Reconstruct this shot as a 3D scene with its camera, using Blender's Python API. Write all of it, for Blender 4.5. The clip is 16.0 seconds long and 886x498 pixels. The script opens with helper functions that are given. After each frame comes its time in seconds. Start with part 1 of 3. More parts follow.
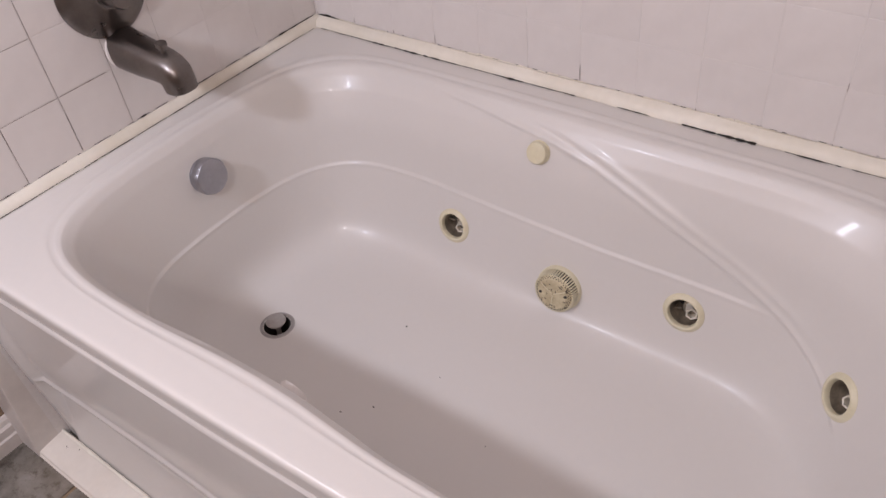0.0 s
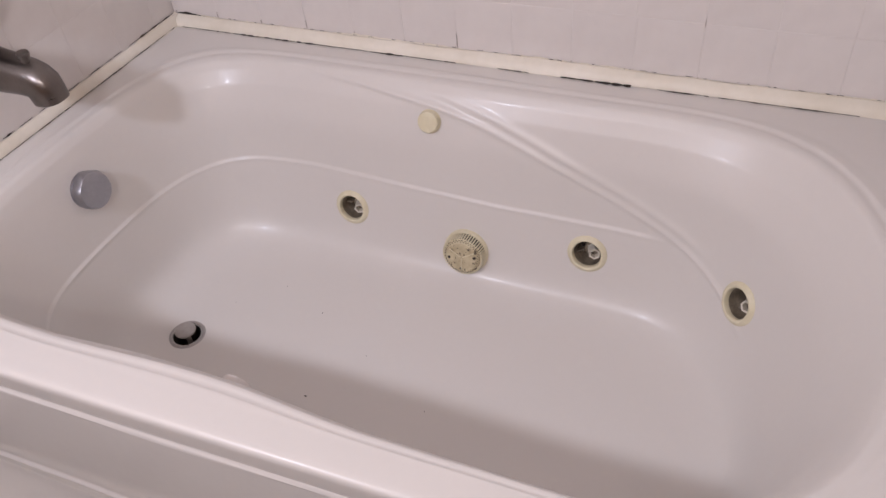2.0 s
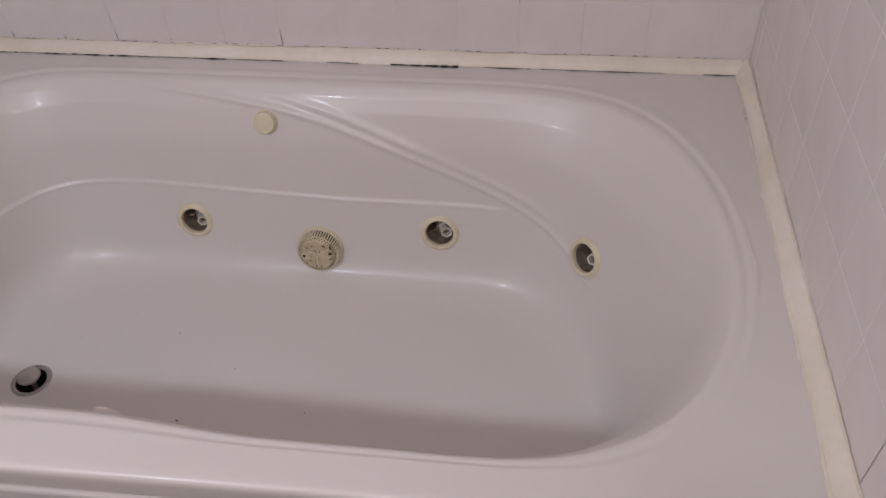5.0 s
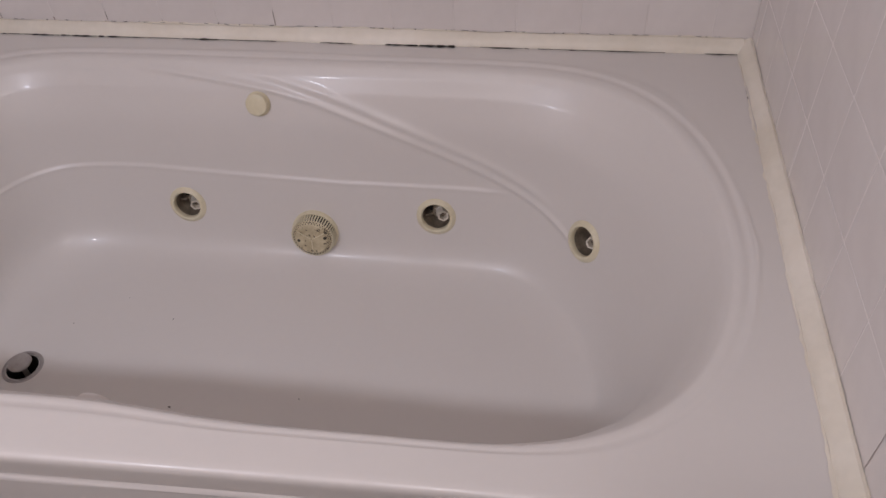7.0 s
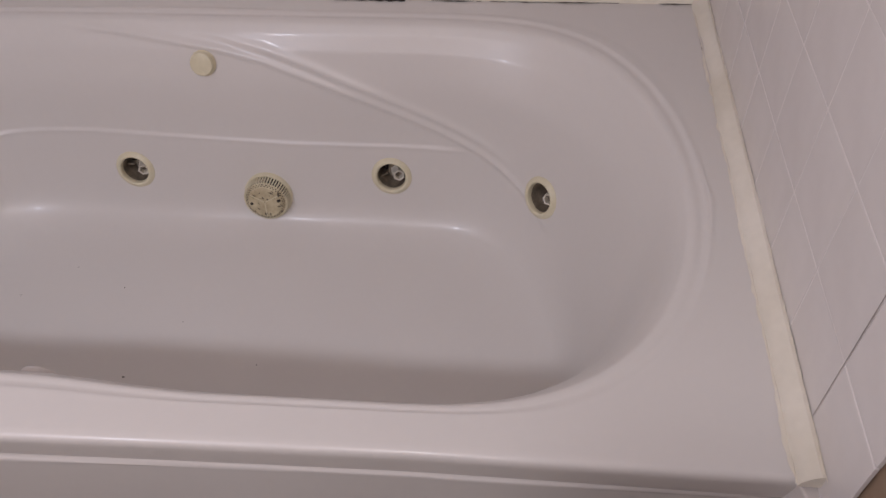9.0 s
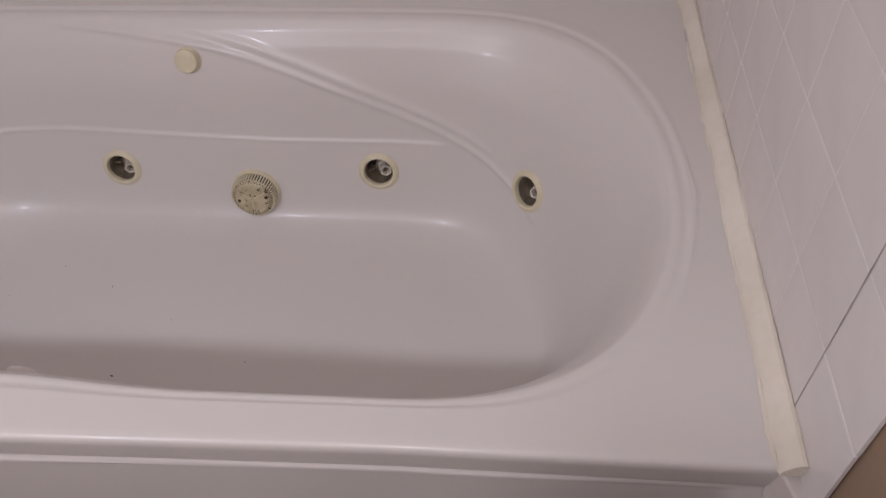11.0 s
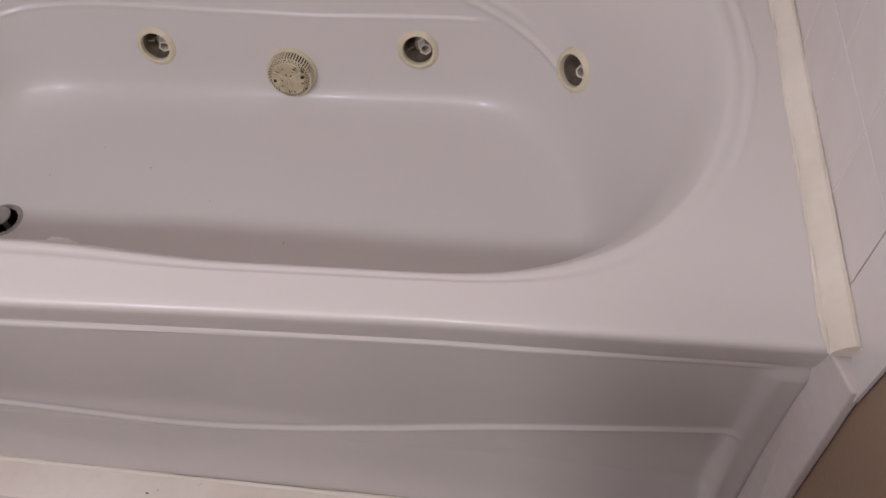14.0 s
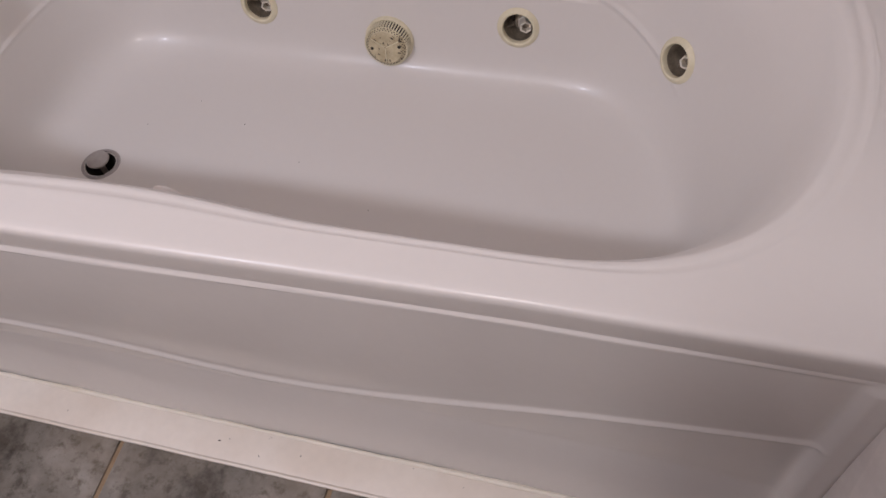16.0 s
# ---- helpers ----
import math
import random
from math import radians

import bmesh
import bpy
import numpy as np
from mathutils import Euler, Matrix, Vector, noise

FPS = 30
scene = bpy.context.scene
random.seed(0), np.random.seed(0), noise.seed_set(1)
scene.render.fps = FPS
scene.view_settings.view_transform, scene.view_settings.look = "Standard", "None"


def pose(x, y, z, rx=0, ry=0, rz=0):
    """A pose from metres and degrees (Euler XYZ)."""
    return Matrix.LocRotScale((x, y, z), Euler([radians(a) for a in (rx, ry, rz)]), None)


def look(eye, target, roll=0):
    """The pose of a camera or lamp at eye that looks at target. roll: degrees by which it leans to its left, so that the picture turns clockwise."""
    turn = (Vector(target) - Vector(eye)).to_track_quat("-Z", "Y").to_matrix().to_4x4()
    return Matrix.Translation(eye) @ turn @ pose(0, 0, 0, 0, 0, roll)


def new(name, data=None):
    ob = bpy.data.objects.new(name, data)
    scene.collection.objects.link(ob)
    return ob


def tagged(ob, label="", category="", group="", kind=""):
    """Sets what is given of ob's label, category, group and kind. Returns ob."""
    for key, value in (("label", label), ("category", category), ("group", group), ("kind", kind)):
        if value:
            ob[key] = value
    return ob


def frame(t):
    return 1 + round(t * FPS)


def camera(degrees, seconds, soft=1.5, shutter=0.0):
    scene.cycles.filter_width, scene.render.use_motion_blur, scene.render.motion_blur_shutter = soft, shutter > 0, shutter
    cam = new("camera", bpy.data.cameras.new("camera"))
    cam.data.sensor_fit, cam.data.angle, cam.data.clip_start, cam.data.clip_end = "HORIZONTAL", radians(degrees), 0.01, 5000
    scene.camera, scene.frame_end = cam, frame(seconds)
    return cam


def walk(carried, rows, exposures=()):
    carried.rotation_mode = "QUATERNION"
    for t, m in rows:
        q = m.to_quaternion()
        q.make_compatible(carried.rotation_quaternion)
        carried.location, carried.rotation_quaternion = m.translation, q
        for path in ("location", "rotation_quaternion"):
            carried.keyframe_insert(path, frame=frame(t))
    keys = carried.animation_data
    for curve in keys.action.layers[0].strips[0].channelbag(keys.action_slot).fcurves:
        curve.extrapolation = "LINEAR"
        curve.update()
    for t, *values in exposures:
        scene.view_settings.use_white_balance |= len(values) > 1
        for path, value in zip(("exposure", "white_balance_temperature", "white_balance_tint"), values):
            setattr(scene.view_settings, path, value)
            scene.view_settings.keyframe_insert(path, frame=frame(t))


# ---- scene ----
cam = camera(59.3, 16.0)
PATH = [
    (0, (1.254, -0.258, 1.248), (0.268, 0.879, -0.069), -7.2),
    (0.5, (1.246, -0.266, 1.252), (0.26, 0.869, -0.068), -6.8),
    (1, (1.258, -0.281, 1.248), (0.274, 0.833, -0.09), -7.2),
    (1.5, (1.236, -0.307, 1.243), (0.362, 0.89, -0.099), -6.7),
    (2, (1.202, -0.34, 1.236), (0.522, 0.965, -0.118), -6.9),
    (2.5, (1.1845, -0.359, 1.2325), (0.7299, 0.9613, -0.0559), -6.74),
    (3, (1.167, -0.378, 1.229), (0.861, 1.061, -0.126), -3.2),
    (3.5, (1.18, -0.373, 1.235), (0.859, 1.046, -0.137), -4.1),
    (4, (1.176, -0.375, 1.234), (0.885, 1.042, -0.148), -3.7),
    (6.5, (1.173, -0.37, 1.223), (0.898, 1.05, -0.158), -4.0),
    (7, (1.179, -0.362, 1.211), (0.9, 1.035, -0.193), -4.2),
    (7.5, (1.178, -0.353, 1.199), (0.928, 0.999, -0.254), -3.6),
    (8, (1.184, -0.347, 1.198), (0.935, 0.987, -0.271), -3.7),
    (8.5, (1.187, -0.348, 1.199), (0.98, 0.977, -0.285), -3.0),
    (9, (1.196, -0.348, 1.197), (1.005, 0.985, -0.282), -3.4),
    (9.5, (1.205, -0.348, 1.192), (1.002, 0.98, -0.29), -4.3),
    (12, (1.215, -0.347, 1.197), (1.051, 0.974, -0.295), -3.7),
    (12.5, (1.225, -0.349, 1.184), (1.05, 0.931, -0.343), -4.7),
    (13, (1.224, -0.352, 1.175), (1.011, 0.893, -0.376), -5.2),
    (13.5, (1.223, -0.351, 1.166), (0.972, 0.833, -0.427), -6.8),
    (14, (1.209, -0.352, 1.156), (0.94, 0.761, -0.483), -7.7),
    (14.5, (1.205, -0.348, 1.144), (0.908, 0.705, -0.53), -8.4),
    (15, (1.197, -0.351, 1.135), (0.879, 0.659, -0.561), -9.1),
    (15.5, (1.184, -0.353, 1.14), (0.836, 0.651, -0.554), -8.9),
    (16, (1.167, -0.358, 1.16), (0.763, 0.68, -0.501), -8.8),
]
walk(cam, [(t, look(eye, target, roll)) for t, eye, target, roll in PATH], [(0, -0.06), (2.0, -0.08), (2.5, -0.28), (3.5, -0.57), (9, -0.56), (12.5, -0.53), (14.5, -0.38), (15.5, -0.29), (16, -0.29)])

# ---- light ----
world = bpy.data.worlds.new("world")
scene.world = world
world.use_nodes = True
world.node_tree.nodes["Background"].inputs[0].default_value = (0.9, 0.8, 0.75, 1)
world.node_tree.nodes["Background"].inputs[1].default_value = 0.02

LAMPS = [((0.235, -0.745, 1.50), (0.805, 0.825, 1.0), 35.0), ((0.976, -0.745, 1.50), (0.99, 0.925, 0.975), 22.5)]
for place, tone, power in LAMPS:
    bulb = bpy.data.lights.new("bulb_light", "POINT")
    bulb.energy, bulb.color, bulb.shadow_soft_size = power, tone, 0.05
    new("bulb_light", bulb).matrix_world = pose(*place)


# ---- materials ----
def material(name, colour, rough=0.5, metal=0.0, coat=0.0):
    m = bpy.data.materials.new(name)
    m.use_nodes = True
    n = m.node_tree.nodes
    b = n["Principled BSDF"]
    b.inputs["Base Color"].default_value = (*colour, 1)
    b.inputs["Roughness"].default_value = rough
    b.inputs["Metallic"].default_value = metal
    b.inputs["Coat Weight"].default_value = coat
    b.inputs["Coat Roughness"].default_value = 0.08
    return m, n, m.node_tree.links, b


def noise_node(n, l, scale, detail=4, rough=0.55, stretch=(1, 1, 1)):
    co = n.new("ShaderNodeTexCoord")
    mp = n.new("ShaderNodeMapping")
    mp.inputs["Scale"].default_value = stretch
    t = n.new("ShaderNodeTexNoise")
    t.inputs["Scale"].default_value, t.inputs["Detail"].default_value, t.inputs["Roughness"].default_value = scale, detail, rough
    l.new(co.outputs["Object"], mp.inputs["Vector"])
    l.new(mp.outputs["Vector"], t.inputs["Vector"])
    return t


def ramp(n, l, source, stops):
    r = n.new("ShaderNodeValToRGB")
    el = r.color_ramp.elements
    while len(el) < len(stops):
        el.new(0.5)
    for e, (p, c) in zip(el, stops):
        e.position, e.color = p, (*c, 1)
    l.new(source, r.inputs["Fac"])
    return r


def mix(n, l, fac, a, b, mode="MIX"):
    x = n.new("ShaderNodeMix")
    x.data_type, x.blend_type = "RGBA", mode
    for socket, v in ((x.inputs["Factor"], fac), (x.inputs["A"], a), (x.inputs["B"], b)):
        if isinstance(v, (int, float)):
            socket.default_value = v
        elif isinstance(v, tuple):
            socket.default_value = (*v, 1)
        else:
            l.new(v, socket)
    return x.outputs["Result"]


def bump(n, l, b, height, strength, distance=0.002):
    x = n.new("ShaderNodeBump")
    x.inputs["Strength"].default_value, x.inputs["Distance"].default_value = strength, distance
    l.new(height, x.inputs["Height"])
    l.new(x.outputs["Normal"], b.inputs["Normal"])


def worn(name, dark, light, rough, fine=60, coarse=5, relief=0.1, metal=0.0, coat=0.0, spots=None, by_object=0.0, grain=0.93, even=False):
    """Two scales of variation, fine relief, and optional specks."""
    m, n, l, b = material(name, light, rough, metal, coat)
    big, small = noise_node(n, l, coarse), noise_node(n, l, fine, 6)
    c = ramp(n, l, big.outputs["Fac"], [(0.3, dark), (0.7, light)]).outputs["Color"]
    tint = ramp(n, l, small.outputs["Fac"], [(0.3, (grain,) * 3), (0.65, (1, 1, 1))]).outputs["Color"]
    c = mix(n, l, 1.0, c, tint, "MULTIPLY")
    if spots:
        s = noise_node(n, l, spots[1], 3)
        f = ramp(n, l, s.outputs["Fac"], [(spots[2], (0, 0, 0)), (spots[2] + 0.04, (1, 1, 1))]).outputs["Color"]
        c = mix(n, l, f, c, spots[0])
    if by_object:
        info = n.new("ShaderNodeObjectInfo")
        k = ramp(n, l, info.outputs["Random"], [(0, (1 - by_object,) * 3), (1, (1, 1, 1))]).outputs["Color"]
        c = mix(n, l, 1.0, c, k, "MULTIPLY")
    l.new(c, b.inputs["Base Color"])
    if not even:
        r = ramp(n, l, big.outputs["Fac"], [(0.3, (rough * 0.8,) * 3), (0.7, (min(1, rough * 1.25),) * 3)])
        l.new(r.outputs["Color"], b.inputs["Roughness"])
    bump(n, l, b, small.outputs["Fac"], relief)
    return m


ACRYLIC = worn("white_acrylic", (0.662, 0.634, 0.606), (0.678, 0.651, 0.624), 0.34, 90, 1.6, 0.004, coat=0.055, grain=0.99, even=True)
APRON = worn("apron_acrylic", (0.645, 0.617, 0.59), (0.69, 0.664, 0.637), 0.22, 70, 1.8, 0.006, coat=0.22, grain=0.985, even=True)
TILE = worn("glazed_tile", (0.685, 0.645, 0.625), (0.745, 0.712, 0.69), 0.22, 40, 6, 0.02, coat=0.1, by_object=0.03, grain=0.975)
GROUT = worn("pale_grout", (0.66, 0.62, 0.60), (0.72, 0.69, 0.668), 0.6, 120, 9, 0.3)
STAIN = worn("grey_stained_grout", (0.13, 0.105, 0.09), (0.42, 0.37, 0.34), 0.9, 200, 40, 0.3)
TRIM = worn("cream_vinyl_trim", (0.71, 0.66, 0.555), (0.84, 0.80, 0.715), 0.45, 80, 7, 0.06, grain=0.96)
BASE_TRIM = worn("cream_base_trim", (0.72, 0.65, 0.57), (0.80, 0.75, 0.68), 0.45, 70, 6, 0.05, spots=((0.16, 0.12, 0.09), 38, 0.745), grain=0.96)
MILDEW = worn("black_mildew", (0.012, 0.010, 0.009), (0.05, 0.04, 0.033), 0.9, 300, 60, 0.5)
IVORY = worn("yellowed_ivory_plastic", (0.66, 0.60, 0.42), (0.74, 0.69, 0.52), 0.4, 120, 20, 0.05)
DIRTY_IVORY = worn("soiled_ivory_plastic", (0.42, 0.35, 0.22), (0.68, 0.61, 0.42), 0.5, 200, 40, 0.15, spots=((0.08, 0.06, 0.04), 120, 0.62))
NOZZLE = worn("pale_soiled_plastic", (0.58, 0.54, 0.45), (0.74, 0.70, 0.62), 0.45, 200, 60, 0.1)
# grey-brown jet plastic, its colour darkened to carry the shade inside the cups
SHADED_CUP = worn("grey_brown_plastic", (0.09, 0.07, 0.052), (0.34, 0.29, 0.22), 0.5, 150, 50, 0.15)
DARK = worn("dark_hole", (0.012, 0.009, 0.008), (0.03, 0.022, 0.02), 0.7, 80, 20, 0.1)
NICKEL = worn("brushed_nickel", (0.135, 0.118, 0.109), (0.225, 0.203, 0.19), 0.3, 220, 12, 0.05, metal=1.0)
CHROME = worn("dull_chrome", (0.36, 0.36, 0.39), (0.46, 0.46, 0.50), 0.38, 160, 15, 0.04, metal=1.0)
DRAIN_RING = worn("worn_grey_metal", (0.30, 0.28, 0.27), (0.44, 0.42, 0.41), 0.45, 160, 40, 0.05, metal=0.5)
STOPPER = worn("stained_stopper_metal", (0.34, 0.31, 0.29), (0.45, 0.42, 0.40), 0.5, 160, 60, 0.05, metal=0.25)
CAULK = worn("white_caulk", (0.74, 0.70, 0.67), (0.84, 0.80, 0.78), 0.6, 100, 20, 0.1)
PAINT = worn("tan_wall_paint", (0.26, 0.18, 0.12), (0.31, 0.218, 0.148), 0.7, 160, 3, 0.12)
CEILING = worn("white_ceiling_paint", (0.74, 0.71, 0.68), (0.80, 0.78, 0.75), 0.85, 120, 3, 0.15)
WHITE_WOOD = worn("white_painted_wood", (0.60, 0.55, 0.515), (0.69, 0.645, 0.61), 0.4, 60, 8, 0.06, spots=((0.22, 0.17, 0.13), 30, 0.72))
FLOOR_GROUT = worn("tan_floor_grout", (0.22, 0.15, 0.09), (0.34, 0.25, 0.16), 0.9, 160, 20, 0.3)


def slate_material():
    m, n, l, b = material("grey_slate_tile", (0.2, 0.19, 0.18), 0.45)
    a, f, v = noise_node(n, l, 7, 8, 0.65), noise_node(n, l, 38, 8, 0.7), noise_node(n, l, 3, 3)
    c = ramp(n, l, a.outputs["Fac"], [(0.36, (0.055, 0.048, 0.040)), (0.44, (0.15, 0.137, 0.118)), (0.55, (0.22, 0.205, 0.182)), (0.66, (0.31, 0.29, 0.262))]).outputs["Color"]
    t = ramp(n, l, f.outputs["Fac"], [(0.36, (0.42, 0.39, 0.35)), (0.50, (1, 1, 1))]).outputs["Color"]
    c = mix(n, l, 1.0, c, t, "MULTIPLY")
    w = ramp(n, l, v.outputs["Fac"], [(0.45, (0, 0, 0)), (0.7, (0.5, 0.5, 0.5))]).outputs["Color"]
    c = mix(n, l, w, c, (0.22, 0.17, 0.12))
    l.new(c, b.inputs["Base Color"])
    bump(n, l, b, f.outputs["Fac"], 0.25)
    return m


SLATE = slate_material()


# ---- mesh helpers ----
def finish(name, verts, faces, mat, parent=None, label="", smooth=True, sharp=0):
    me = bpy.data.meshes.new(name)
    me.from_pydata([tuple(v) for v in verts], [], faces)
    me.materials.append(mat)
    if smooth:
        me.shade_smooth()
        if sharp:
            me.set_sharp_from_angle(angle=radians(sharp))
    ob = new(name, me)
    ob.parent = parent
    if label:
        ob["label"] = label
    return ob


def part(name, bm, mat, parent=None, label="", smooth=False):
    bmesh.ops.recalc_face_normals(bm, faces=bm.faces)
    me = bpy.data.meshes.new(name)
    bm.to_mesh(me)
    bm.free()
    me.materials.append(mat)
    if smooth:
        me.shade_smooth()
    ob = new(name, me)
    ob.parent = parent
    if label:
        ob["label"] = label
    return ob


def thing(name, place=(0, 0, 0), label="", category="", group="", kind=""):
    ob = new(name)
    ob.matrix_world = place if isinstance(place, Matrix) else Matrix.Translation(place)
    return tagged(ob, label, category, group, kind)


def box_bm(lo, hi, bevel=0.0, segments=2):
    bm = bmesh.new()
    bmesh.ops.create_cube(bm, size=1, matrix=Matrix.LocRotScale([(a + b) / 2 for a, b in zip(lo, hi)], None, [b - a for a, b in zip(lo, hi)]))
    if bevel:
        bmesh.ops.bevel(bm, geom=bm.edges[:], offset=bevel, segments=segments, affect="EDGES", profile=0.5)
    return bm


def lathe(name, profile, mat, parent=None, label="", steps=40, m=None, smooth=True):
    """Profile (radius, height) turned round z; a radius of 0 closes the end."""
    verts, faces, rings = [], [], []
    for r, z in profile:
        if r < 1e-6:
            rings.append([len(verts)])
            verts.append(Vector((0, 0, z)))
        else:
            rings.append(list(range(len(verts), len(verts) + steps)))
            verts += [Vector((r * math.cos(2 * math.pi * k / steps), r * math.sin(2 * math.pi * k / steps), z)) for k in range(steps)]
    for a, b in zip(rings, rings[1:]):
        for k in range(steps):
            q = (k + 1) % steps
            if len(a) == 1:
                faces.append((a[0], b[q], b[k]))
            elif len(b) == 1:
                faces.append((a[k], a[q], b[0]))
            else:
                faces.append((a[k], a[q], b[q], b[k]))
    if m is not None:
        verts = [m @ v for v in verts]
    return finish(name, verts, faces, mat, parent, label, smooth, 40)


def strip(name, profile, start, end, mat, parent=None, label="", wobble=0.0, step=0.02, out=Vector((0, 1, 0)), smooth=True):
    """A moulding with the closed profile (across, up) along start-end; across points along out."""
    start, end = Vector(start), Vector(end)
    n = max(2, int((end - start).length / step))
    verts, faces, k = [], [], len(profile)
    for i in range(n + 1):
        p = start.lerp(end, i / n)
        w = wobble * (noise.noise(p * 9.0) + 0.7 * noise.noise(p * 47.0))
        for a, u in profile:
            verts.append(p + out * (a * (1 + 12 * w)) + Vector((0, 0, u * (1 + 10 * w))))
    for i in range(n):
        for j in range(k):
            q = (j + 1) % k
            faces.append((i * k + j, i * k + q, i * k + k + q, i * k + k + j))
    faces.append(tuple(range(k)))
    faces.append(tuple(n * k + j for j in reversed(range(k))))
    return finish(name, verts, faces, mat, parent, label, smooth, 32)


# ---- plan (metres) ----
RIM = 0.50            # top of the tub's deck
XL, XR, YB = -0.011, 1.486, 0.871   # tile faces: left, right and back
PITCH = 0.1095
ROW = 0.619           # first level joint above the tub on the back wall
ROW_LEFT, ROW_RIGHT = 0.630, 0.610
END_RIGHT = -0.026    # near end of the tiled end wall
FRONT_X, FRONT_Y = [0.0, 0.30, 0.60, 0.85, 1.10, 1.49], [-0.024, -0.016, -0.008, 0.0, 0.007, 0.009]   # the tub's front is not quite square to the walls
CEIL = 2.40
ROOM = (-0.09, 1.482, -1.068)        # left, right and near walls of the room

# ---- room shell ----
T = 0.12
tagged(part("floor", box_bm((ROOM[0] - 0.19, ROOM[2] - T, -0.10), (XR + T, YB + T, -0.004)), FLOOR_GROUT), "tan grout bed under grey slate floor tiles", "floor", kind="structure")
tagged(part("ceiling", box_bm((ROOM[0] - T, ROOM[2] - T, CEIL), (XR + T, YB + T, CEIL + 0.1)), CEILING), "plain white painted ceiling", "ceiling", kind="structure")
wall_back = tagged(part("wall_back", box_bm((XL - T, YB + 0.0005, 0), (XR + T, YB + T, CEIL)), GROUT), "grouted back wall covered with square white tiles", "wall", kind="structure")
wall_left = tagged(part("wall_left", box_bm((XL - T, -0.0365, 0), (XL - 0.0005, YB + 0.0005, CEIL)), GROUT), "grouted faucet wall covered with square white tiles", "wall", kind="structure")
wall_right = tagged(part("wall_right", box_bm((XR + 0.0005, END_RIGHT, 0), (XR + T, YB + 0.0005, CEIL)), GROUT), "grouted end wall covered with square white tiles", "wall", kind="structure")
tagged(part("wall_right_room", box_bm((XR + 0.006, ROOM[2] - T, 0), (XR + T, END_RIGHT - 0.001, CEIL)), PAINT), "tan painted wall beside the tub alcove", "wall", kind="structure")
tagged(part("wall_left_room", box_bm((ROOM[0] - T, ROOM[2] - T, 0), (ROOM[0], -0.037, CEIL)), PAINT), "tan painted wall beside the tub alcove", "wall", kind="structure")
tagged(part("wall_left_end", box_bm((ROOM[0], -0.0435, 0), (XL - 0.0045, -0.037, CEIL)), WHITE_WOOD), "white edge of the tiled faucet wall", "wall", kind="structure")
tagged(part("wall_near", box_bm((ROOM[0], ROOM[2] - T, 0), (XR + 0.006, ROOM[2], CEIL)), PAINT), "tan painted bathroom wall with two lamps", "wall", kind="structure")
# added out of view: blocks the right lamp so the apron's right end darkens
tagged(part("wall_half", box_bm((1.082, -0.57, 0), (XR + 0.006, -0.47, 1.135), 0.004), PAINT), "unseen tan half wall, added to shade the apron's right end", "wall", kind="structure")


# ---- bathtub ----
def outline(x0, x1, y0, y1, rl, rr, front=1.0, soft=0):
    """Closed outline with elliptical corners, rl at the drain end, rr at the head end; the same parameter for all sizes."""
    pts = []
    corners = [((x0 + rl[0], y0 + rl[1] * front), (rl[0], rl[1] * front), 180), ((x1 - rr[0], y0 + rr[1] * front), (rr[0], rr[1] * front), 270), ((x1 - rr[0], y1 - rr[1]), rr, 0), ((x0 + rl[0], y1 - rl[1]), rl, 90)]
    arc, long_n, short_n = 70, 160, 50
    for k, (c, r, a0) in enumerate(corners):
        for i in range(arc):
            a = radians(a0 + 90 * i / arc)
            pts.append((c[0] + r[0] * math.cos(a), c[1] + r[1] * math.sin(a)))
        c2, r2, a2 = corners[(k + 1) % 4]
        p = (c[0] + r[0] * math.cos(radians(a0 + 90)), c[1] + r[1] * math.sin(radians(a0 + 90)))
        q = (c2[0] + r2[0] * math.cos(radians(a2)), c2[1] + r2[1] * math.sin(radians(a2)))
        m = long_n if k % 2 == 0 else short_n
        for i in range(m):
            f = i / m
            pts.append((p[0] + (q[0] - p[0]) * f, p[1] + (q[1] - p[1]) * f))
    pts = np.array(pts)
    if soft:
        k = np.hanning(soft + 2)[1:-1]
        k /= k.sum()
        h = soft // 2
        pts = np.stack([np.convolve(np.r_[pts[-h:, c], pts[:, c], pts[:h, c]], k, "valid") for c in (0, 1)], 1)
    return pts


def smooth_step(a, b, x):
    t = np.clip((x - a) / (b - a), 0, 1)
    return t * t * (3 - 2 * t)


